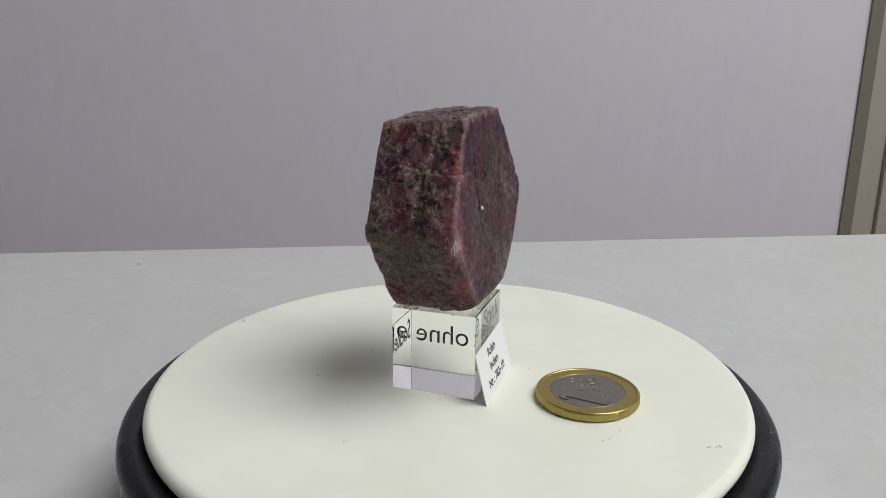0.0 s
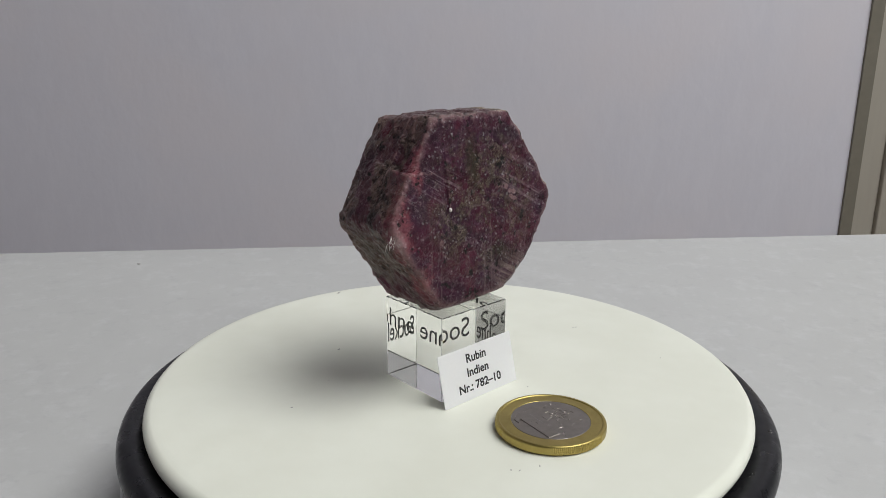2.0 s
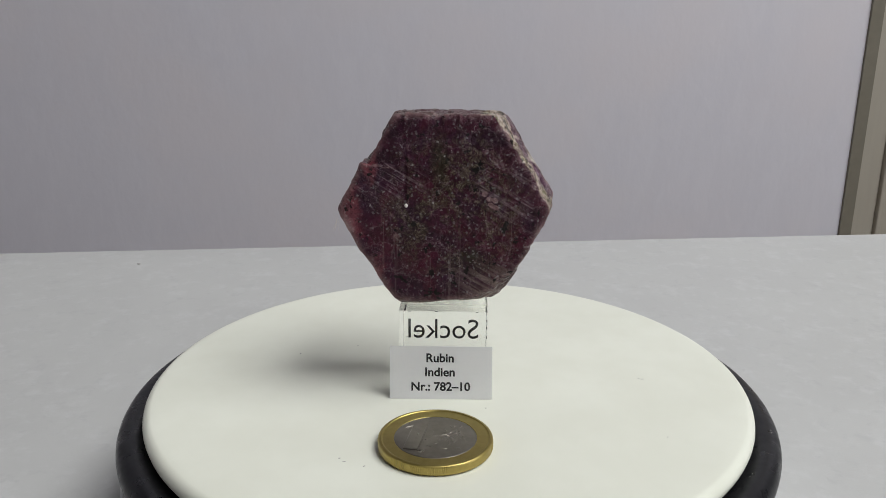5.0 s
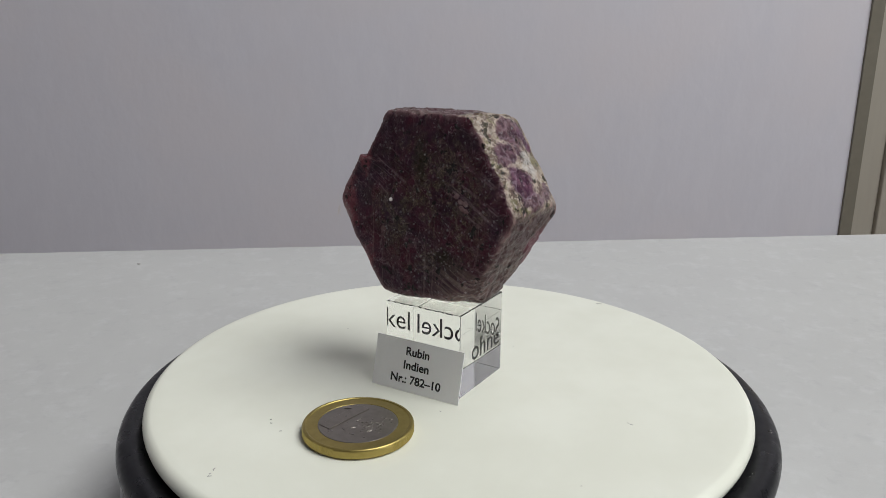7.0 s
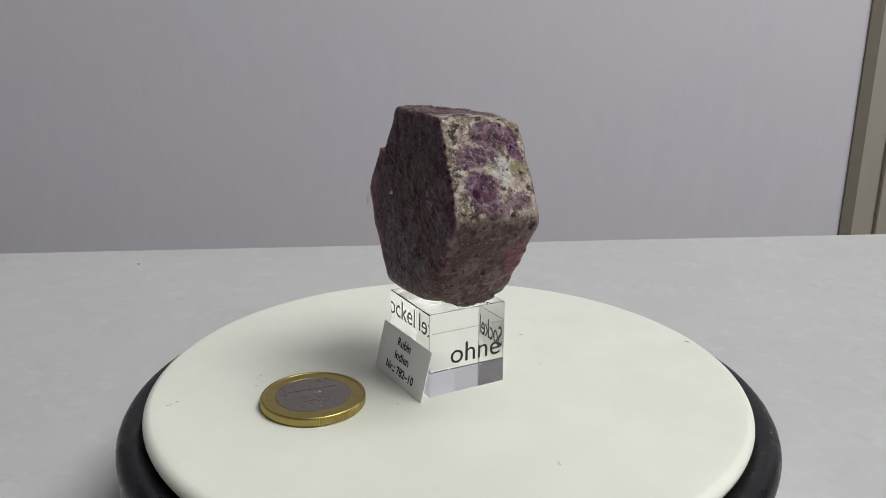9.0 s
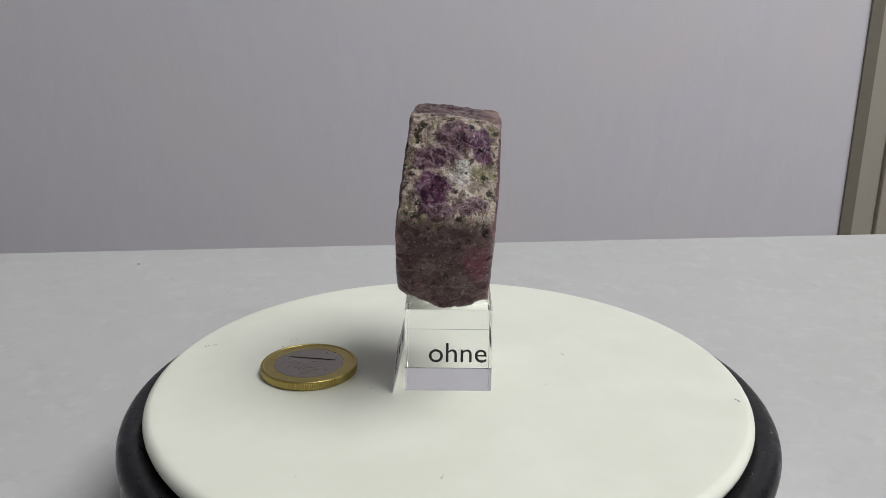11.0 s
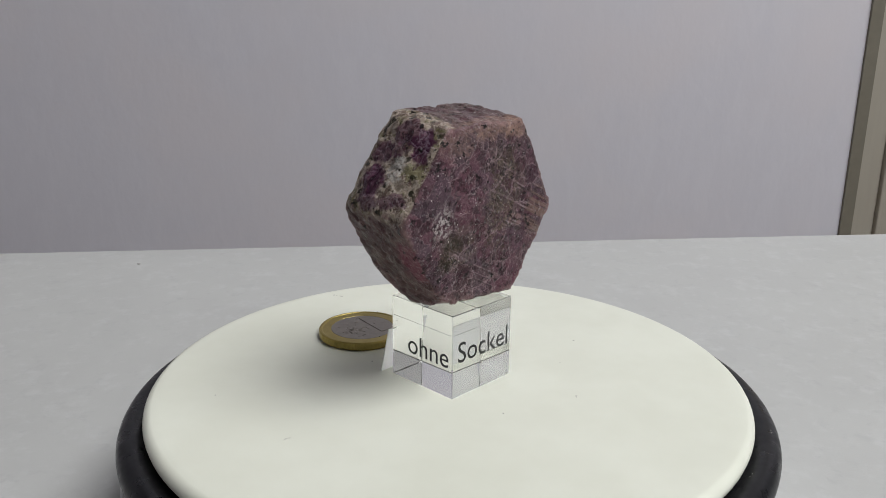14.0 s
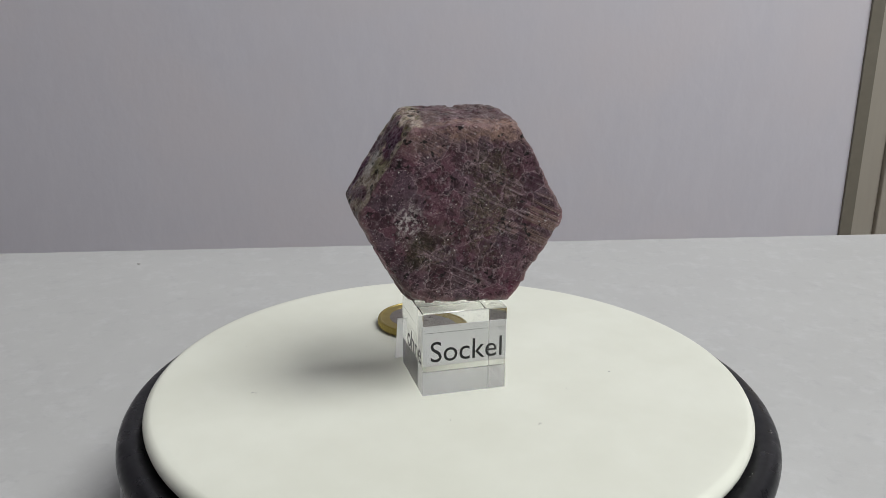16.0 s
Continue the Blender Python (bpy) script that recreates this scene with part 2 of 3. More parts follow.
    rim = plus(patch(-7.0, 9.5, 40.2, 11.0, 3.0, 2.4, 0.4), times(patch(8.0, 10.0, 38.5, 7.0, 2.5, 3.5, 0.5), 0.6))
    c = k.mix(times(rim, k.ramp(fine, 0.35, 0.55, 0.35, 0.9)), c, k.mix(k.ramp(mid, 0.40, 0.58), (0.34, 0.215, 0.170), (0.200, 0.125, 0.110)))
    white = patch(11.0, 10.5, 20.8, 2.4, 3.0, 3.6, 0.6)
    c = k.mix(times(white, k.ramp(fine, 0.46, 0.58)), c, (0.46, 0.41, 0.40))
    # pink translucent ledge along the front's outer edge
    pink = plus(patch(-20.5, -10.5, 20.0, 2.6, 2.6, 11.0, 0.4), plus(patch(-16.0, -10.0, 35.0, 1.6, 1.6, 7.0, 0.5), patch(-14.5, -9.8, 7.0, 3.0, 2.4, 6.0, 0.5)))
    c = k.mix(times(pink, k.ramp(mid, 0.36, 0.58, 0.85, 0.35)), c, (0.260, 0.070, 0.086))
    chalk = patch(-21.3, -11.4, 17.0, 1.6, 1.1, 3.4, 0.6, near_at)
    c = k.mix(times(chalk, 0.8), c, (0.50, 0.36, 0.36))
    lower = patch(10.5, -10.0, 6.5, 7.0, 4.0, 4.0, 0.5)
    c = k.mix(times(lower, k.ramp(down, 0.40, 0.56, 0.1, 0.75)), c, (0.185, 0.135, 0.120))
    # the lower flank on that side: mauve, pinker towards the back
    flank = times(times(side, k.ramp(x, 0.006, 0.012)), k.ramp(z, 0.024, 0.021))
    flank_tone = k.mix(k.ramp(tone.outputs[0], 0.2, 0.8), (0.070, 0.033, 0.039), (0.145, 0.094, 0.090))
    flank_tone = k.mix(k.ramp(small_tone, 0.55, 0.75, 0, 0.75), flank_tone, (0.030, 0.014, 0.016))
    flank_tone = k.mix(patch(17.0, 8.5, 13.0, 5.0, 4.0, 6.0), flank_tone, (0.190, 0.062, 0.088))
    c = k.mix(times(flank, 0.72), c, flank_tone)
    # cream, white and green matrix with purple crystals on the upper flank
    q = plus(times(x, 0.87), times(less(z, 0.0215), 0.5))
    q = plus(q, times(less(mid, 0.5), 0.004))
    high = k.ramp(plus(z, times(less(mid, 0.5), 0.008)), 0.0215, 0.0250)
    m = times(times(k.ramp(q, 0.0165, 0.0180), high), side)
    pale = k.mix(k.ramp(small_tone, 0.25, 0.75), (0.155, 0.110, 0.086), (0.41, 0.34, 0.275))
    pale = k.mix(k.ramp(fine, 0.50, 0.58, 0, 0.6), pale, (0.54, 0.47, 0.41))
    pale = k.mix(k.ramp(plus(k.noise(230, 4, 0.6), times(less(small_tone, 0.5), 0.10)), 0.53, 0.57, 0, 0.80), pale, (0.165, 0.150, 0.070))
    pale = k.mix(k.ramp(k.noise(460, 4, 0.6, at=k.mapped((1, 1, 1), (25, 60, 5))), 0.58, 0.61, 0, 0.92), pale, (0.024, 0.022, 0.010))
    violet = k.mix(k.ramp(small_tone, 0.0, 1.0), (0.046, 0.011, 0.032), (0.120, 0.046, 0.082))
    violet = k.mix(times(k.ramp(net, 0.05, 0.0), 0.5), violet, (0.30, 0.22, 0.28))
    for cx, cy, cz, rx, ry, rz, amount in ((20.4, -2.0, 30.0, 3.6, 3.8, 3.5, 1.0), (17.0, -2.8, 35.4, 3.4, 3.4, 3.0, 0.85), (14.0, 7.2, 37.6, 3.4, 2.6, 4.4, 1.0),
                                           (14.0, 2.4, 40.0, 3.0, 4.2, 3.0, 0.8), (22.4, -0.8, 26.2, 2.4, 4.2, 2.2, 0.8), (20.8, 6.2, 26.6, 2.2, 3.4, 1.9, 0.75),
                                           (16.4, 1.8, 36.4, 2.4, 2.8, 2.2, 0.7)):
        pale = k.mix(times(patch(cx, cy, cz, rx, ry, rz, 0.22), amount), pale, violet)
    pale = k.mix(times(patch(18.4, 4.0, 32.2, 3.0, 2.1, 3.0, 0.3), k.ramp(fine, 0.38, 0.54, 0.25, 0.9)), pale, (0.52, 0.49, 0.46))
    c = k.mix(times(m, k.ramp(fine, 0.25, 0.45, 0.8, 1.0)), c, pale)
    # pale worn edges
    c = k.mix(times(edge, k.ramp(big, 0.40, 0.60, 0.05, 0.6)), c, (0.33, 0.20, 0.20))
    # dark pits: round, and in a few larger hollows
    c = k.mix(k.ramp(k.noise(480, 4, 0.6), 0.385, 0.35, 0, 0.95), c, (0.008, 0.006, 0.006))
    hollow = plus(plus(patch(6.0, -10.5, 13.0, 1.9, 2.0, 2.2, 0.5, near_at), patch(10.2, 10.3, 12.4, 1.5, 2.0, 2.6, 0.5, near_at)),
                  plus(patch(8.2, 10.6, 16.4, 3.2, 2.0, 2.0, 0.6, near_at), patch(-1.0, -9.0, 33.0, 1.6, 2.0, 5.0, 0.6, near_at)))
    c = k.mix(times(k.math("MINIMUM", hollow, 1.0), k.ramp(fine, 0.62, 0.46, 0.15, 0.85)), c, (0.022, 0.018, 0.008))
    # sparkle glints painted into the colour as single bright grains at two sizes
    for size, share, amount in ((1300.0, 0.950, 0.9), (2300.0, 0.950, 0.9)):
        g = k.node("ShaderNodeTexVoronoi", Vector=k.coords, Scale=size)
        rare = k.ramp(k.node("ShaderNodeSeparateXYZ", i0=g.outputs["Color"]).outputs[0], share, share + 0.02)
        c = k.mix(times(times(k.ramp(plus(g.outputs["Distance"], times(fine, 0.5)), 0.48, 0.36), rare), times(plus(0.35, times(back, 0.65)), amount)), c, (0.72, 0.64, 0.60))
    # uneven depth of tone
    c = k.mix(k.ramp(grit, 0.46, 0.34, 0.0, 0.40), c, (0.010, 0.006, 0.007))
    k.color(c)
    k.rough(k.ramp(k.noise(700, 5, 0.65), 0.40, 0.62, 0.28, 0.44))
    h = plus(times(mid, 1.0), times(fine, 0.16))
    h = plus(h, times(k.ramp(lines, 0.45, 0.62), times(fade, 0.25)))
    h = plus(h, times(k.ramp(net, 0.0, 0.08), 0.14))
    h = plus(h, times(small_tone, 0.20))
    k.bump(h, 0.0009, 0.75)
    # grains with a tilt of their own, which sparkle
    bumped = k.b.inputs["Normal"].links[0].from_socket
    chosen = k.node("ShaderNodeSeparateXYZ", i0=k.node("ShaderNodeTexVoronoi", Vector=k.coords, Scale=2400.0).outputs["Color"]).outputs[2]
    k.t.links.new(k.ramp(chosen, 0.94, 0.98, 0.15, 1.0), k.b.inputs["Specular IOR Level"])
    tilt = None
    for size, amount in ((520.0, 0.34), (1150.0, 0.22), (2400.0, 0.16)):
        v = k.node("ShaderNodeTexVoronoi", Vector=k.coords, Scale=size).outputs["Color"]
        off = vec("MULTIPLY", vec("SUBTRACT", v, (0.5, 0.5, 0.5)).outputs[0], (amount, amount, amount)).outputs[0]
        tilt = off if tilt is None else vec("ADD", tilt, off).outputs[0]
    turn = k.node("ShaderNodeVectorTransform", Vector=tilt)
    turn.vector_type, turn.convert_from, turn.convert_to = "VECTOR", "OBJECT", "WORLD"
    unit = vec("NORMALIZE", vec("ADD", bumped, turn.outputs[0]).outputs[0], (0, 0, 0))
    k.t.links.new(unit.outputs[0], k.b.inputs["Normal"])
    return k.m


M = make_materials()


# ---- mesh helpers ----
def part(name, bm, material, parent=None, label="", smooth=False):
    """Link a bmesh as one mesh object, under a thing or a part where one is given."""
    me = bpy.data.meshes.new(name)
    bmesh.ops.recalc_face_normals(bm, faces=bm.faces)
    bm.to_mesh(me)
    bm.free()
    if smooth:
        me.polygons.foreach_set("use_smooth", [True] * len(me.polygons))
    me.materials.append(material)
    ob = new(name, me)
    ob.parent = parent
    if label:
        tagged(ob, label)
    return ob


def empty(name, m):
    ob = new(name)
    ob.matrix_world = m
    return ob


def box(x0, x1, y0, y1, z0, z1, bevel=0.0, m=None, bm=None):
    bm = bm or bmesh.new()
    got = bmesh.ops.create_cube(bm, size=1.0)["verts"]
    bmesh.ops.transform(bm, verts=got, matrix=Matrix.Translation(((x0 + x1) / 2, (y0 + y1) / 2, (z0 + z1) / 2)) @ Matrix.Diagonal((x1 - x0, y1 - y0, z1 - z0, 1)))
    if bevel:
        bmesh.ops.bevel(bm, geom=[e for e in bm.edges if e.verts[0] in got], offset=bevel, segments=2, affect="EDGES", profile=0.5)
    if m:
        bmesh.ops.transform(bm, verts=bm.verts, matrix=m)
    return bm


def lathe(profile, segments=128, wobble=None):
    """Turn (radius, height) pairs round the z axis. wobble(i, angle): a factor on the radius."""
    bm = bmesh.new()
    rings = []
    for i, (r, z) in enumerate(profile):
        if r < 1e-7:
            rings.append([bm.verts.new((0, 0, z))])
            continue
        ring = []
        for s in range(segments):
            a = 2 * math.pi * s / segments
            f = wobble(i, a, s) if wobble else 1.0
            ring.append(bm.verts.new((r * f * math.cos(a), r * f * math.sin(a), z)))
        rings.append(ring)
    for p, q in zip(rings, rings[1:]):
        for s in range(segments):
            e = (s + 1) % segments
            if len(p) == 1:
                bm.faces.new((p[0], q[s], q[e]))
            elif len(q) == 1:
                bm.faces.new((p[s], p[e], q[0]))
            else:
                bm.faces.new((p[s], p[e], q[e], q[s]))
    return bm


def arc(cx, cz, r, a0, a1, n):
    return [(cx + r * math.cos(radians(a0 + (a1 - a0) * i / n)), cz + r * math.sin(radians(a0 + (a1 - a0) * i / n))) for i in range(n + 1)]


def lettering(text, width, height, depth, align="LEFT", weight=0.008):
    """A line of writing as a bmesh in the xz plane, facing -y, its baseline on z = 0; width over all and the height of its tallest letter."""
    data = bpy.data.curves.new("line", "FONT")
    data.body, data.size, data.extrude, data.resolution_u, data.offset = text, 1.0, 0.0, 4, weight
    ob = new("line", data)
    bpy.context.view_layer.update()
    me = bpy.data.meshes.new_from_object(ob.evaluated_get(bpy.context.evaluated_depsgraph_get()))
    bpy.data.objects.remove(ob)
    bm = bmesh.new()
    bm.from_mesh(me)
    xs = [v.co.x for v in bm.verts]
    ys = [v.co.y for v in bm.verts]
    sx, sy = width / (max(xs) - min(xs)), height / max(ys)
    ox = min(xs) if align == "LEFT" else (min(xs) + max(xs)) / 2
    for v in bm.verts:
        v.co = ((v.co.x - ox) * sx, 0.0, v.co.y * sy)
    got = bmesh.ops.extrude_face_region(bm, geom=bm.faces[:])["geom"]
    bmesh.ops.translate(bm, verts=[g for g in got if isinstance(g, bmesh.types.BMVert)], vec=(0, depth, 0))
    return bm


# ---- the room ----
T_BACK = 0.2275          # the table's rear edge, in room axes
WALL_Y = 1.30            # face of the rear wall, in room axes


def build_room():
    x0, x1, y0, h, th = -2.0, 2.3, -6.0, CEILING, 0.12
    end = 0.914        # where the wallpaper ends at a door casing
    floor = part("floor", box(x0 - th, x1 + 0.3, y0 - 0.3, WALL_Y + 0.5, -0.1, 0, m=ROOM), M["floor"])
    tagged(floor, "brown wooden floor of the room", "floor", kind="structure")
    # ceiling, in pieces round the roof window
    wx0, wx1, wy0, wy1 = -WIN[3], -WIN[2], WIN[0], WIN[1]
    bm = box(x0 - th, wx0, y0 - 0.3, WALL_Y + 0.5, h, h + 0.14)
    box(wx1, x1 + 0.3, y0 - 0.3, WALL_Y + 0.5, h, h + 0.14, bm=bm)
    box(wx0, wx1, y0 - 0.3, wy0, h, h + 0.14, bm=bm)
    box(wx0, wx1, wy1, WALL_Y + 0.5, h, h + 0.14, bm=bm)
    bmesh.ops.transform(bm, verts=bm.verts, matrix=ROOM)
    top = part("ceiling", bm, M["plaster"])
    tagged(top, "plain ceiling with a roof window opening", "ceiling", kind="structure")
    wall = part("wall_north", box(x0 - th, end, WALL_Y, WALL_Y + th, 0, h, m=ROOM), M["wall"])
    tagged(wall, "lilac-grey papered wall behind the table", "wall", kind="structure")
    west = part("wall_west", box(x0 - th, x0, y0, WALL_Y, 0, h, m=ROOM), M["wall"])
    tagged(west, "lilac-grey papered side wall", "wall", kind="structure")
    south = part("wall_south", box(x0 - th, x1 + th, y0 - th, y0, 0, h, m=ROOM), M["plaster"])
    tagged(south, "plain wall far behind the table", "wall", kind="structure")
    d, o = 0.14, WIN2
    bm = box(0, d, y0 + 1.6, o[0], 0, h)
    box(0, d, o[1], WALL_Y + 1.6, 0, h, bm=bm)
    box(0, d, o[0], o[1], 0, o[2], bm=bm)
    box(0, d, o[0], o[1], o[3], h, bm=bm)
    bmesh.ops.transform(bm, verts=bm.verts, matrix=EAST)
    tagged(part("wall_east", bm, M["plaster"]), "plain wall with a window opening", "wall", kind="structure")
    side = part("wall_north_beside_door", box(end + 0.28, x1 + th, WALL_Y, WALL_Y + th, 0, h, m=ROOM), M["wall"])
    tagged(side, "lilac-grey papered wall beside the door", "wall", kind="structure")
    lintel = part("wall_north_over_door", box(end, end + 0.28, WALL_Y, WALL_Y + th, 2.12, h, m=ROOM), M["wall"])
    tagged(lintel, "lilac-grey papered wall over the door", "wall", kind="structure")
    # door with its casing
    c = empty("door_1", ROOM @ Matrix.Translation((end, WALL_Y, 0)))
    tagged(c, "beige painted door in an olive-edged casing", "door", kind="structure")
    part("joint_strip", box(0.0, 0.024, -0.006, th, 0, 2.12), M["seal"], c, "dark olive strip at the wall's end")
    part("casing", box(0.024, 0.075, 0.004, th, 0, 2.12, 0.003), M["casing"], c)
    part("bead", box(0.075, 0.087, -0.006, th, 0, 2.12, 0.003), M["casing"], c)
    part("leaf", box(0.087, 0.28, 0.012, 0.06, 0, 2.12, 0.002), M["casing"], c)


build_room()


# ---- the table ----
def build_table():
    t = empty("table", ROOM.copy())
    tagged(t, "grey-white laminate table with a mottled top", "table")
    part("tabletop", box(-0.75, 0.65, -0.55, T_BACK, TABLE_Z - 0.028, TABLE_Z, 0.0012), M["table"], t)
    for x in (-0.70, 0.60):
        for y in (-0.50, T_BACK - 0.05):
            part("leg", box(x - 0.025, x + 0.025, y - 0.025, y + 0.025, 0, TABLE_Z - 0.028, 0.003), M["body"], t)


build_table()


def build_crumb(x, y, size):
    bm = bmesh.new()
    bmesh.ops.create_icosphere(bm, subdivisions=2, radius=1.0, matrix=Matrix.Diagonal((size, size * 0.7, size * 0.35, 1)))
    for v in bm.verts:
        v.co *= 1 + 0.25 * noise.noise(v.co / size * 1.3)
        v.co.z = max(v.co.z, -0.2 * size)
    ob = part("crumb", bm, M["dust"])
    ob.matrix_world = Matrix.Translation((x, y, TABLE_Z + 0.2 * size))
    return tagged(ob, "small grey crumb lying on the table", "crumb")


build_crumb(-0.1477, 0.1886, 0.9 * MM)


# ---- the turntable ----
def build_turntable():
    t = empty("turntable", Matrix.Translation((0, 0.9 * MM, TABLE_Z)))
    tagged(t, "round motor turntable, white plate on a black ring", "turntable")
    mm = lambda pts: [(r * MM, z * MM) for r, z in pts]
    # heights from the table
    part("body", lathe(mm([(0, 0), (75.2, 0), (76, 0.8), (76, 17.2), (75.4, 18), (60, 18.4), (0, 18.4)]), 160), M["body"], t, smooth=True)
    ring = [(60, 18.5), (69.5, 18.5), (71.2, 20.5)] + arc(72.75, 25.7, 3.35, -75, 100, 14) + [(70.6, 28.6), (69.2, 27.6), (66, 27.2), (60, 27.0), (60, 18.5)]
    rim_ring = part("ring", lathe(mm(ring), 192), M["black"], t, "glossy black plastic ring", smooth=True)
    # a smear of dust and two specks caught on the ring
    rng = random.Random(21)
    bm = bmesh.new()
    for x, y, z, n, r in ((71.0, -20.2, 28.85, 5, 0.55), (66.7, -28.6, 28.95, 2, 0.25), (60.7, -38.1, 28.75, 3, 0.3)):
        for i in range(n):
            m = Matrix.Translation(((x + rng.gauss(0, 0.35)) * MM, (y + rng.gauss(0, 0.8)) * MM, z * MM)) @ Matrix.Rotation(rng.uniform(1.0, 2.2), 4, "Z")
            bmesh.ops.create_icosphere(bm, subdivisions=1, radius=1.0, matrix=m @ Matrix.Diagonal((r * rng.uniform(0.5, 1.2) * MM, 0.07 * MM, 0.07 * MM, 1)))
    tagged(part("dust", bm, M["dust"], rim_ring, "pale dust caught on the ring"), kind="stuff")
    rim = [(0, 27.6), (66.5, 27.65), (68.2, 28.1), (69.4, 29.1), (70.0, 30.0)] + arc(68.0, 30.8, 2.2, 0, 84, 9) + [(66.5, 33.0), (0, 33.0)]
    plate = part("plate", lathe(mm(rim), 192), M["plate"], t, "white satin plastic plate, turning", smooth=True)
    return t, plate


turntable, plate = build_turntable()


def build_dust():
    """Specks of dust and scuffs on the plate."""
    rng = random.Random(4)
    spots = [(-22.3, -18.1, 0.30), (-21.1, -33.1, 0.45), (33.4, -31.1, 0.5), (31.9, -31.8, 0.45), (36.1, -27.7, 0.4), (19.8, 2.7, 0.4),
             (53.0, -34.0, 0.5), (54.4, -34.0, 0.35), (55.3, -33.9, 0.45), (-31.4, -2.2, 0.5), (-19.7, 13.1, 0.3), (15.9, 43.4, 0.38),
             (-57.9, 32.7, 0.6), (42.1, 34.8, 0.35)]
    bm = bmesh.new()
    for x, y, r in spots:
        for j in range(rng.choice((1, 2, 3))):
            a = rng.random() * 6.3
            d = r * 0.9 * j
            m = Matrix.Translation(((x + d * math.cos(a)) * MM, (y + d * math.sin(a)) * MM, 33.05 * MM)) @ Matrix.Rotation(a, 4, "Z") @ Matrix.Diagonal((r * rng.uniform(0.5, 1.0) * MM, r * rng.uniform(0.2, 0.4) * MM, 0.06 * MM, 1))
            bmesh.ops.create_icosphere(bm, subdivisions=1, radius=1.0, matrix=m)
    ob = part("dust", bm, M["dust"], plate, "grey dust specks on the plate")
    tagged(ob, kind="stuff")


build_dust()

# ---- poses on the plate at the start (turntable axis at the origin, plate face at ZP) ----
CUBE, CUBE_H = 19.9 * MM, 20.05 * MM
CUBE_AT = pose(-0.25 * MM, -0.95 * MM, ZP, 0, 0, 71.4)
CARD_AT = pose(12.1 * MM, -5.4 * MM, ZP + 0.05 * MM, -13.5, 0, 72.9)
COIN_AT = pose(31.6 * MM, -12.1 * MM, ZP + 0.02 * MM, 0, 0, 63)
STONE_AT = pose(0, 0, ZP + 20.3 * MM, 0, 0, 66)


# ---- the acrylic cube ----
def build_cube():
    """Local -y is the face behind the card, +y the one that reads Sockel, -x the one that reads ohne."""
    c = empty("acrylic_cube", CUBE_AT)
    tagged(c, "clear acrylic display cube with black lettering", "display stand")
    h = CUBE / 2
    block = part("block", box(-h, h, -h, h, 0.02 * MM, CUBE_H, 0.2 * MM), M["acrylic"], c)
    block.visible_shadow = False      # clear acrylic lets the daylight through
    ink = 0.07 * MM
    # one word on each of two neighbouring faces, on the surface
    word = lettering("Sockel", 16.9 * MM, 4.9 * MM, ink, weight=0.0)
    bmesh.ops.transform(word, verts=word.verts, matrix=pose(h - 1.9 * MM, h + 0.02 * MM, 8.3 * MM, 0, 0, 180))
    part("lettering", word, M["ink"], c, "black printed word")
    word = lettering("ohne", 13.2 * MM, 4.7 * MM, ink, weight=0.0)
    bmesh.ops.transform(word, verts=word.verts, matrix=pose(h + 0.02 * MM, -h + 5.5 * MM, 7.3 * MM, 0, 0, 90))
    part("lettering", word, M["ink"], c, "black printed word")
    # upper edge of the clear film that carries the words
    part("film_edge", box(-h + 0.7 * MM, h - 0.5 * MM, h - 0.12 * MM, h - 0.05 * MM, 15.3 * MM, 15.37 * MM), M["film_edge"], c)
    part("film_edge", box(h - 0.12 * MM, h - 0.05 * MM, -h + 0.7 * MM, h - 0.5 * MM, 15.3 * MM, 15.37 * MM), M["film_edge"], c)
    return c


cube = build_cube()


# ---- the label card ----
def build_card():
    c = empty("label_card", CARD_AT)
    tagged(c, "white paper label card leaning on the acrylic cube", "label")
    w, h, th = 23.1 * MM, 12.0 * MM, 0.22 * MM
    bm = box(-w / 2, w / 2, 0, th, 0, h, 0.03 * MM)
    part("paper", bm, M["card"], c)
    for text, width, x, z in (("Rubin", 6.2, -0.2, 8.45), ("Indien", 6.7, -0.2, 5.25), ("Nr.: 782\u201310", 13.3, 0.0, 1.95)):
        t = lettering(text, width * MM, 1.95 * MM, 0.02 * MM, "CENTER", 0.025)
        bmesh.ops.translate(t, verts=t.verts, vec=(x * MM, -0.021 * MM, z * MM))
        part("lettering", t, M["ink"], c, "black printed line")
    return c


card = build_card()


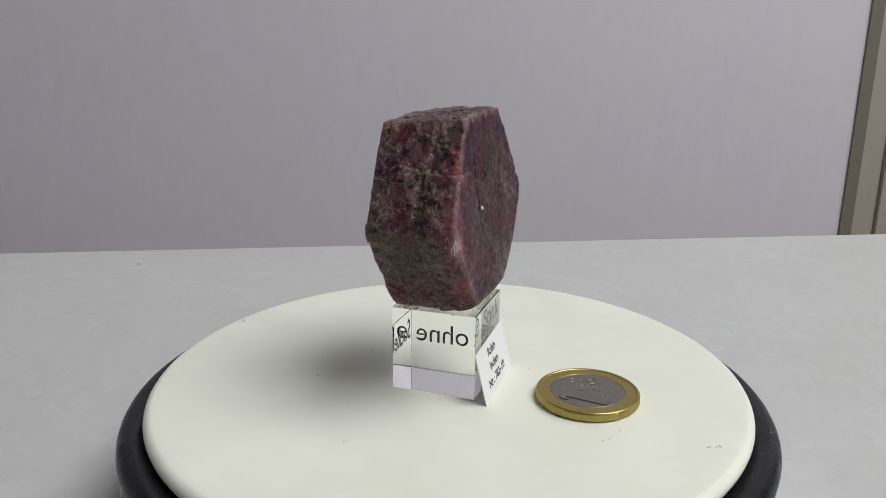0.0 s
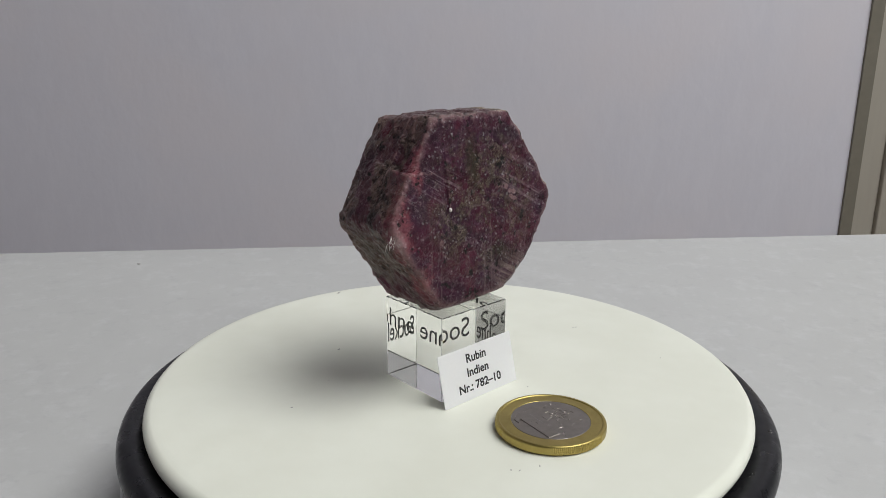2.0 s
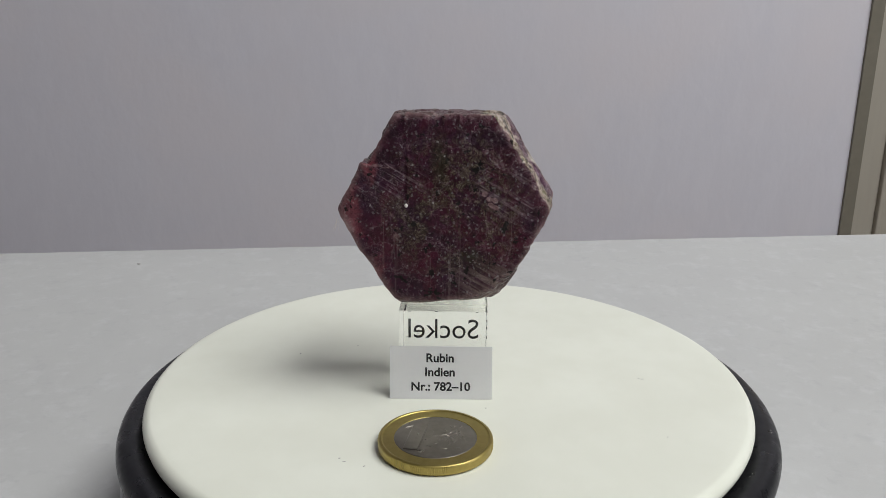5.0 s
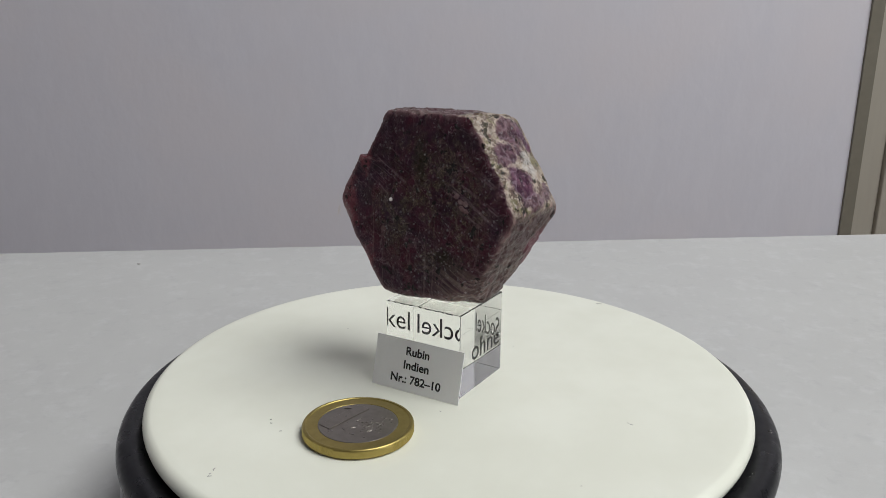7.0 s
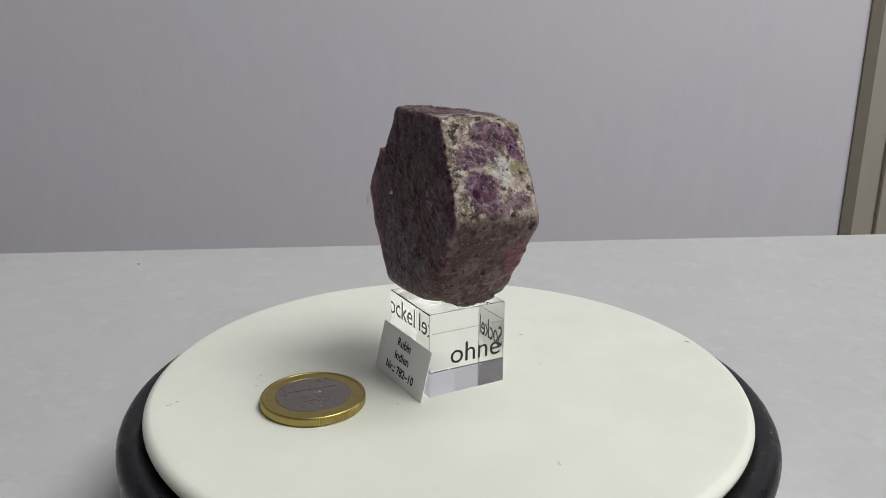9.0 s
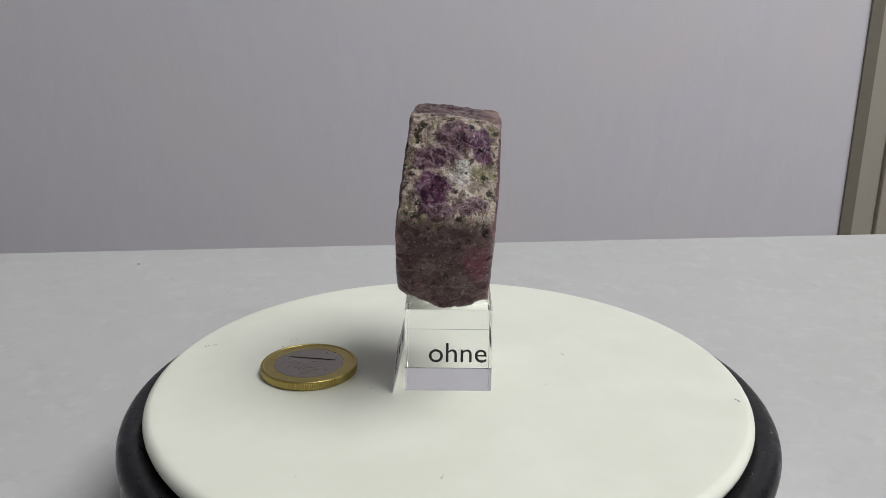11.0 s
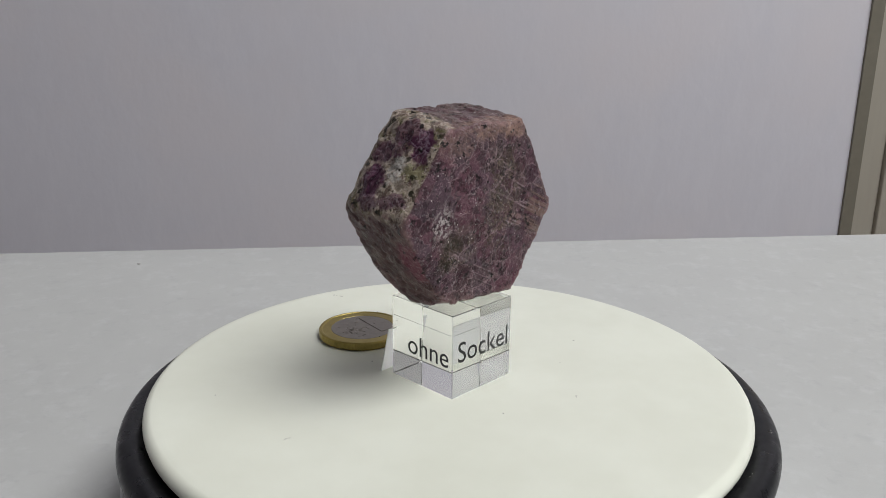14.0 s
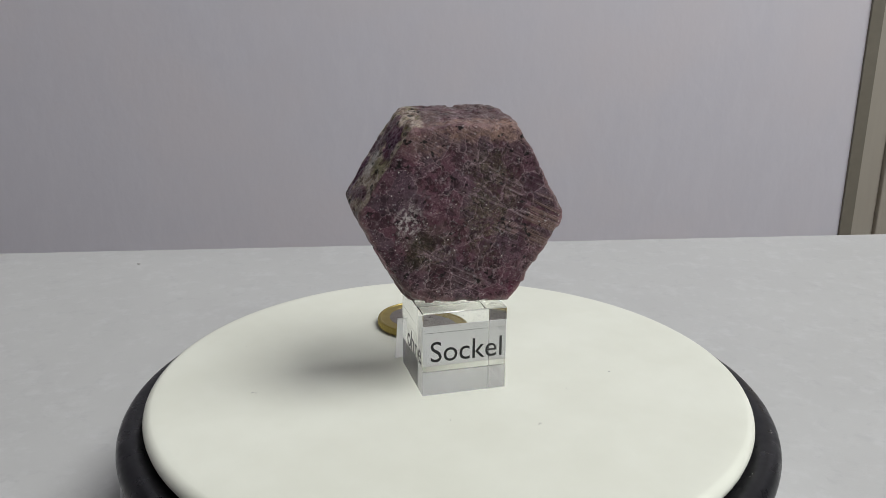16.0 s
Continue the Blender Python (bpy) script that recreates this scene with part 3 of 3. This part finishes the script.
# ---- the coin ----
def build_coin():
    c = empty("coin", COIN_AT)
    tagged(c, "worn two-tone coin, brass ring and nickel core", "coin")

    def milled(i, a, s):
        third = (math.degrees(a) + 8) % 120
        return 1 - (0.008 if s % 2 else 0.0) if edge0 <= i <= edge1 and third < 60 else 1.0

    prof = [(8.35, 0.0), (10.9, 0.0), (11.35, 0.15), (11.6, 0.42)]
    edge0 = len(prof) - 1
    prof += [(11.625, 0.6), (11.625, 1.7), (11.6, 1.9)]
    edge1 = len(prof) - 1
    prof += [(11.5, 2.1), (11.36, 2.24), (11.15, 2.27), (10.9, 2.27), (10.78, 2.16), (10.6, 2.1), (8.4, 2.1), (8.35, 2.05), (8.35, 0.0)]
    part("ring", lathe([(r * MM, z * MM) for r, z in prof], 360, milled), M["brass"], c, "golden brass ring with milled edge")
    core = part("core", lathe([(0, 0), (8.33 * MM, 0), (8.33 * MM, 2.04 * MM), (8.2 * MM, 2.1 * MM), (0, 2.1 * MM)], 128), M["nickel"], c, "grey nickel core")
    one = bmesh.new()
    pts = [(-5.4, -5.9), (-2.4, -5.9), (-2.4, 5.7), (-4.6, 5.7), (-6.7, 4.0), (-6.7, 2.2), (-5.4, 3.2)]
    lo = [one.verts.new((x * MM, y * MM, 2.08 * MM)) for x, y in pts]
    hi = [one.verts.new((x * MM, y * MM, 2.27 * MM)) for x, y in pts]
    one.faces.new(hi)
    for i in range(len(pts)):
        j = (i + 1) % len(pts)
        one.faces.new((lo[i], lo[j], hi[j], hi[i]))
    bmesh.ops.recalc_face_normals(one, faces=one.faces)
    bmesh.ops.bevel(one, geom=[e for e in one.edges if e.verts[0].co.z > 2.1 * MM and e.verts[1].co.z > 2.1 * MM], offset=0.12 * MM, segments=2, affect="EDGES", profile=0.5)
    part("numeral", one, M["nickel"], core)
    # raised map relief: low lumps in rows
    rng = random.Random(9)
    land = bmesh.new()
    for i in range(44):
        x, y = rng.gauss(2.9, 1.5), rng.gauss(0.4, 2.9)
        if math.hypot(x, y) > 7.4:
            continue
        m = Matrix.Translation((x * MM, y * MM, 2.09 * MM)) @ Matrix.Rotation(rng.random() * 3, 4, "Z") @ Matrix.Diagonal((rng.uniform(0.3, 0.9) * MM, rng.uniform(0.12, 0.3) * MM, 0.11 * MM, 1))
        bmesh.ops.create_icosphere(land, subdivisions=2, radius=1.0, matrix=m)
    part("map_relief", land, M["nickel"], core)
    return c


coin = build_coin()


# ---- the crystal ----
def build_stone():
    """A six-sided tabular crystal: front, middle and back ring of six corners and two of a worn lower edge, in mm (across, depth, height over the plate); its hull with
    worn edges and an uneven skin."""
    corners = [(-10.9, 8.7, 63.3), (-23.1, 11.6, 42.5), (-10.4, 11.4, 22.4), (7.5, 11.3, 24.0), (22.4, 8.7, 43.2), (10.9, 7.2, 63.0),
               (-12.6, -3.8, 62.7), (-24.0, 2.0, 42.0), (-10.7, 1.2, 19.9), (10.7, 0.0, 20.6), (23.6, -1.8, 45.2), (11.4, -0.7, 63.3),
               (-12.7, -10.1, 61.2), (-24.6, -8.0, 40.6), (-12.7, -8.7, 22.0), (9.1, -9.3, 22.9), (21.7, -11.2, 41.8), (10.1, -11.7, 61.8),
               (15.3, 8.8, 28.5), (19.0, 9.8, 35.7)]
    mid = Vector((0.0, 0.0, 21.7))
    hull = bmesh.new()
    for u, w, z in corners:
        hull.verts.new(Vector((u, -w, z - 20.3)) - mid)
    bmesh.ops.convex_hull(hull, input=hull.verts)
    hull.normal_update()
    planes = []
    for f in hull.faces:
        n, off = f.normal.copy(), f.normal.dot(f.verts[0].co)
        if off < 0:
            n, off = -n, -off
        if f.calc_area() > 1e-3 and not any((n - p).length < 0.02 and abs(off - q) < 0.2 for p, q in planes):
            planes.append((n, off))
    hull.free()
    N = np.array([p[0] / p[1] for p in planes])
    r_flat = 11.5
    bm = bmesh.new()
    bmesh.ops.create_icosphere(bm, subdivisions=7, radius=1.0)
    D = np.array([v.co for v in bm.verts])
    D /= np.linalg.norm(D, axis=1)[:, None]
    g = np.clip(D @ N.T, 0, None)
    big = g.max(axis=1)
    r = 1.012 / (big * ((g / big[:, None]) ** 38).sum(axis=1) ** (1 / 38))
    P = D * r[:, None]
    for v, p, d in zip(bm.verts, P, D):
        a = Vector(p)
        lump = noise.fractal(a * 0.12, 1.0, 2.0, 3)
        skin = noise.fractal(a * 0.42 + Vector((7, 3, 1)), 0.85, 2.1, 5)
        broad = min(1.0, max(0.0, (abs(p[1]) / r_flat - 0.75) * 5))     # the two broad faces are smoother than the sides
        k = 1.0 - 0.72 * broad
        pit = max(0.0, noise.noise(a * 0.60 + Vector((31, 5, 9))) - 0.25)
        wobble = noise.noise_vector(a * 0.5) * 0.8
        chip = noise.cell(noise.voronoi((a + wobble) * 0.27)[1][0] * 9.7)
        chip2 = noise.cell(noise.voronoi((a + wobble) * 0.62 + Vector((5, 5, 5)))[1][0] * 7.3)
        step = broad * math.floor(2.5 * noise.noise(Vector((a.x * 0.03 - a.z * 0.06, a.y * 0.05, a.x * 0.08 + a.z * 0.16)) + Vector((2, 2, 2))))
        move = 0.10 + 0.28 * k + 0.4 * lump + 0.16 * k * skin - 0.6 * k * pit + k * (0.30 * chip + 0.09 * chip2 - 0.06) + 0.10 * step
        if p[1] < -5 and p[2] > 2 and abs(p[0] + 8 + 0.05 * p[2]) < 0.4:     # one straight crack
            move -= 0.4
        # a ledge on the front rim
        if p[0] < -9 and p[1] < -3.0:
            s = min(1.0, max(0.0, (p[0] + 9) / -7))
            move += s * (0.5 if p[2] < 10.6 + 0.25 * noise.noise(a) else -0.8)
        v.co = (a + Vector(d) * move + mid) * MM
    for v in bm.verts:
        v.co.z = max(v.co.z, -0.23 * MM)
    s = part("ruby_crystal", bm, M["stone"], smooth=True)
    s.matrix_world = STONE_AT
    tagged(s, "rough purple-red six-sided ruby crystal, grey mottled", "mineral")
    grain = bmesh.new()
    bmesh.ops.create_icosphere(grain, subdivisions=2, radius=1.0, matrix=Matrix.Translation((-7.95 * MM, -11.2 * MM, 23.9 * MM)) @ Matrix.Diagonal((0.36 * MM, 0.4 * MM, 0.46 * MM, 1)))
    part("white_grain", grain, M["quartz"], s, "small white mineral grain", smooth=True)
    lint = bmesh.new()
    rng = random.Random(12)
    for i in range(5):
        at = Vector((-22.9 + rng.uniform(-0.3, 0.3), -11.8 + rng.uniform(-0.3, 0.3), 20.6 + rng.uniform(-0.5, 0.5)))
        for j in range(5):
            step = Vector((rng.uniform(-0.35, 0.25), rng.uniform(-0.2, 0.15), rng.uniform(-0.8, -0.2)))
            q = (step.to_track_quat("Z", "Y")).to_matrix().to_4x4()
            bmesh.ops.create_cone(lint, cap_ends=True, segments=5, radius1=0.035 * MM, radius2=0.035 * MM, depth=step.length * MM, matrix=Matrix.Translation((at + step / 2) * MM) @ q)
            at = at + step
    part("lint", lint, M["quartz"], s, "white lint fibres caught on an edge")
    return s


stone = build_stone()


# ---- everything on the plate turns with it ----
def turned(t):
    """Degrees by which the plate has turned at t seconds, clockwise from above."""
    a = 0.2564 * t
    return -math.degrees(a - 0.006 * (math.sin(a - 0.65) + math.sin(0.65)) + 0.006 * math.sin(0.65))


def askew(z):
    """The plate's slight tilt on its spindle, about a point at height z on the axis."""
    return pose(0, 0, z) @ pose(0, 0, 0, 0, -0.15, 0) @ pose(0, 0, -z)


def motions():
    times = [0.5 * i for i in range(33)]
    for thing, start in ((cube, askew(ZP) @ CUBE_AT), (card, askew(ZP) @ CARD_AT), (coin, askew(ZP) @ COIN_AT), (stone, askew(ZP) @ STONE_AT), (plate, askew(33 * MM))):
        walk(thing, [(t, pose(0, 0, 0, 0, 0, turned(t)) @ start) for t in times])


motions()
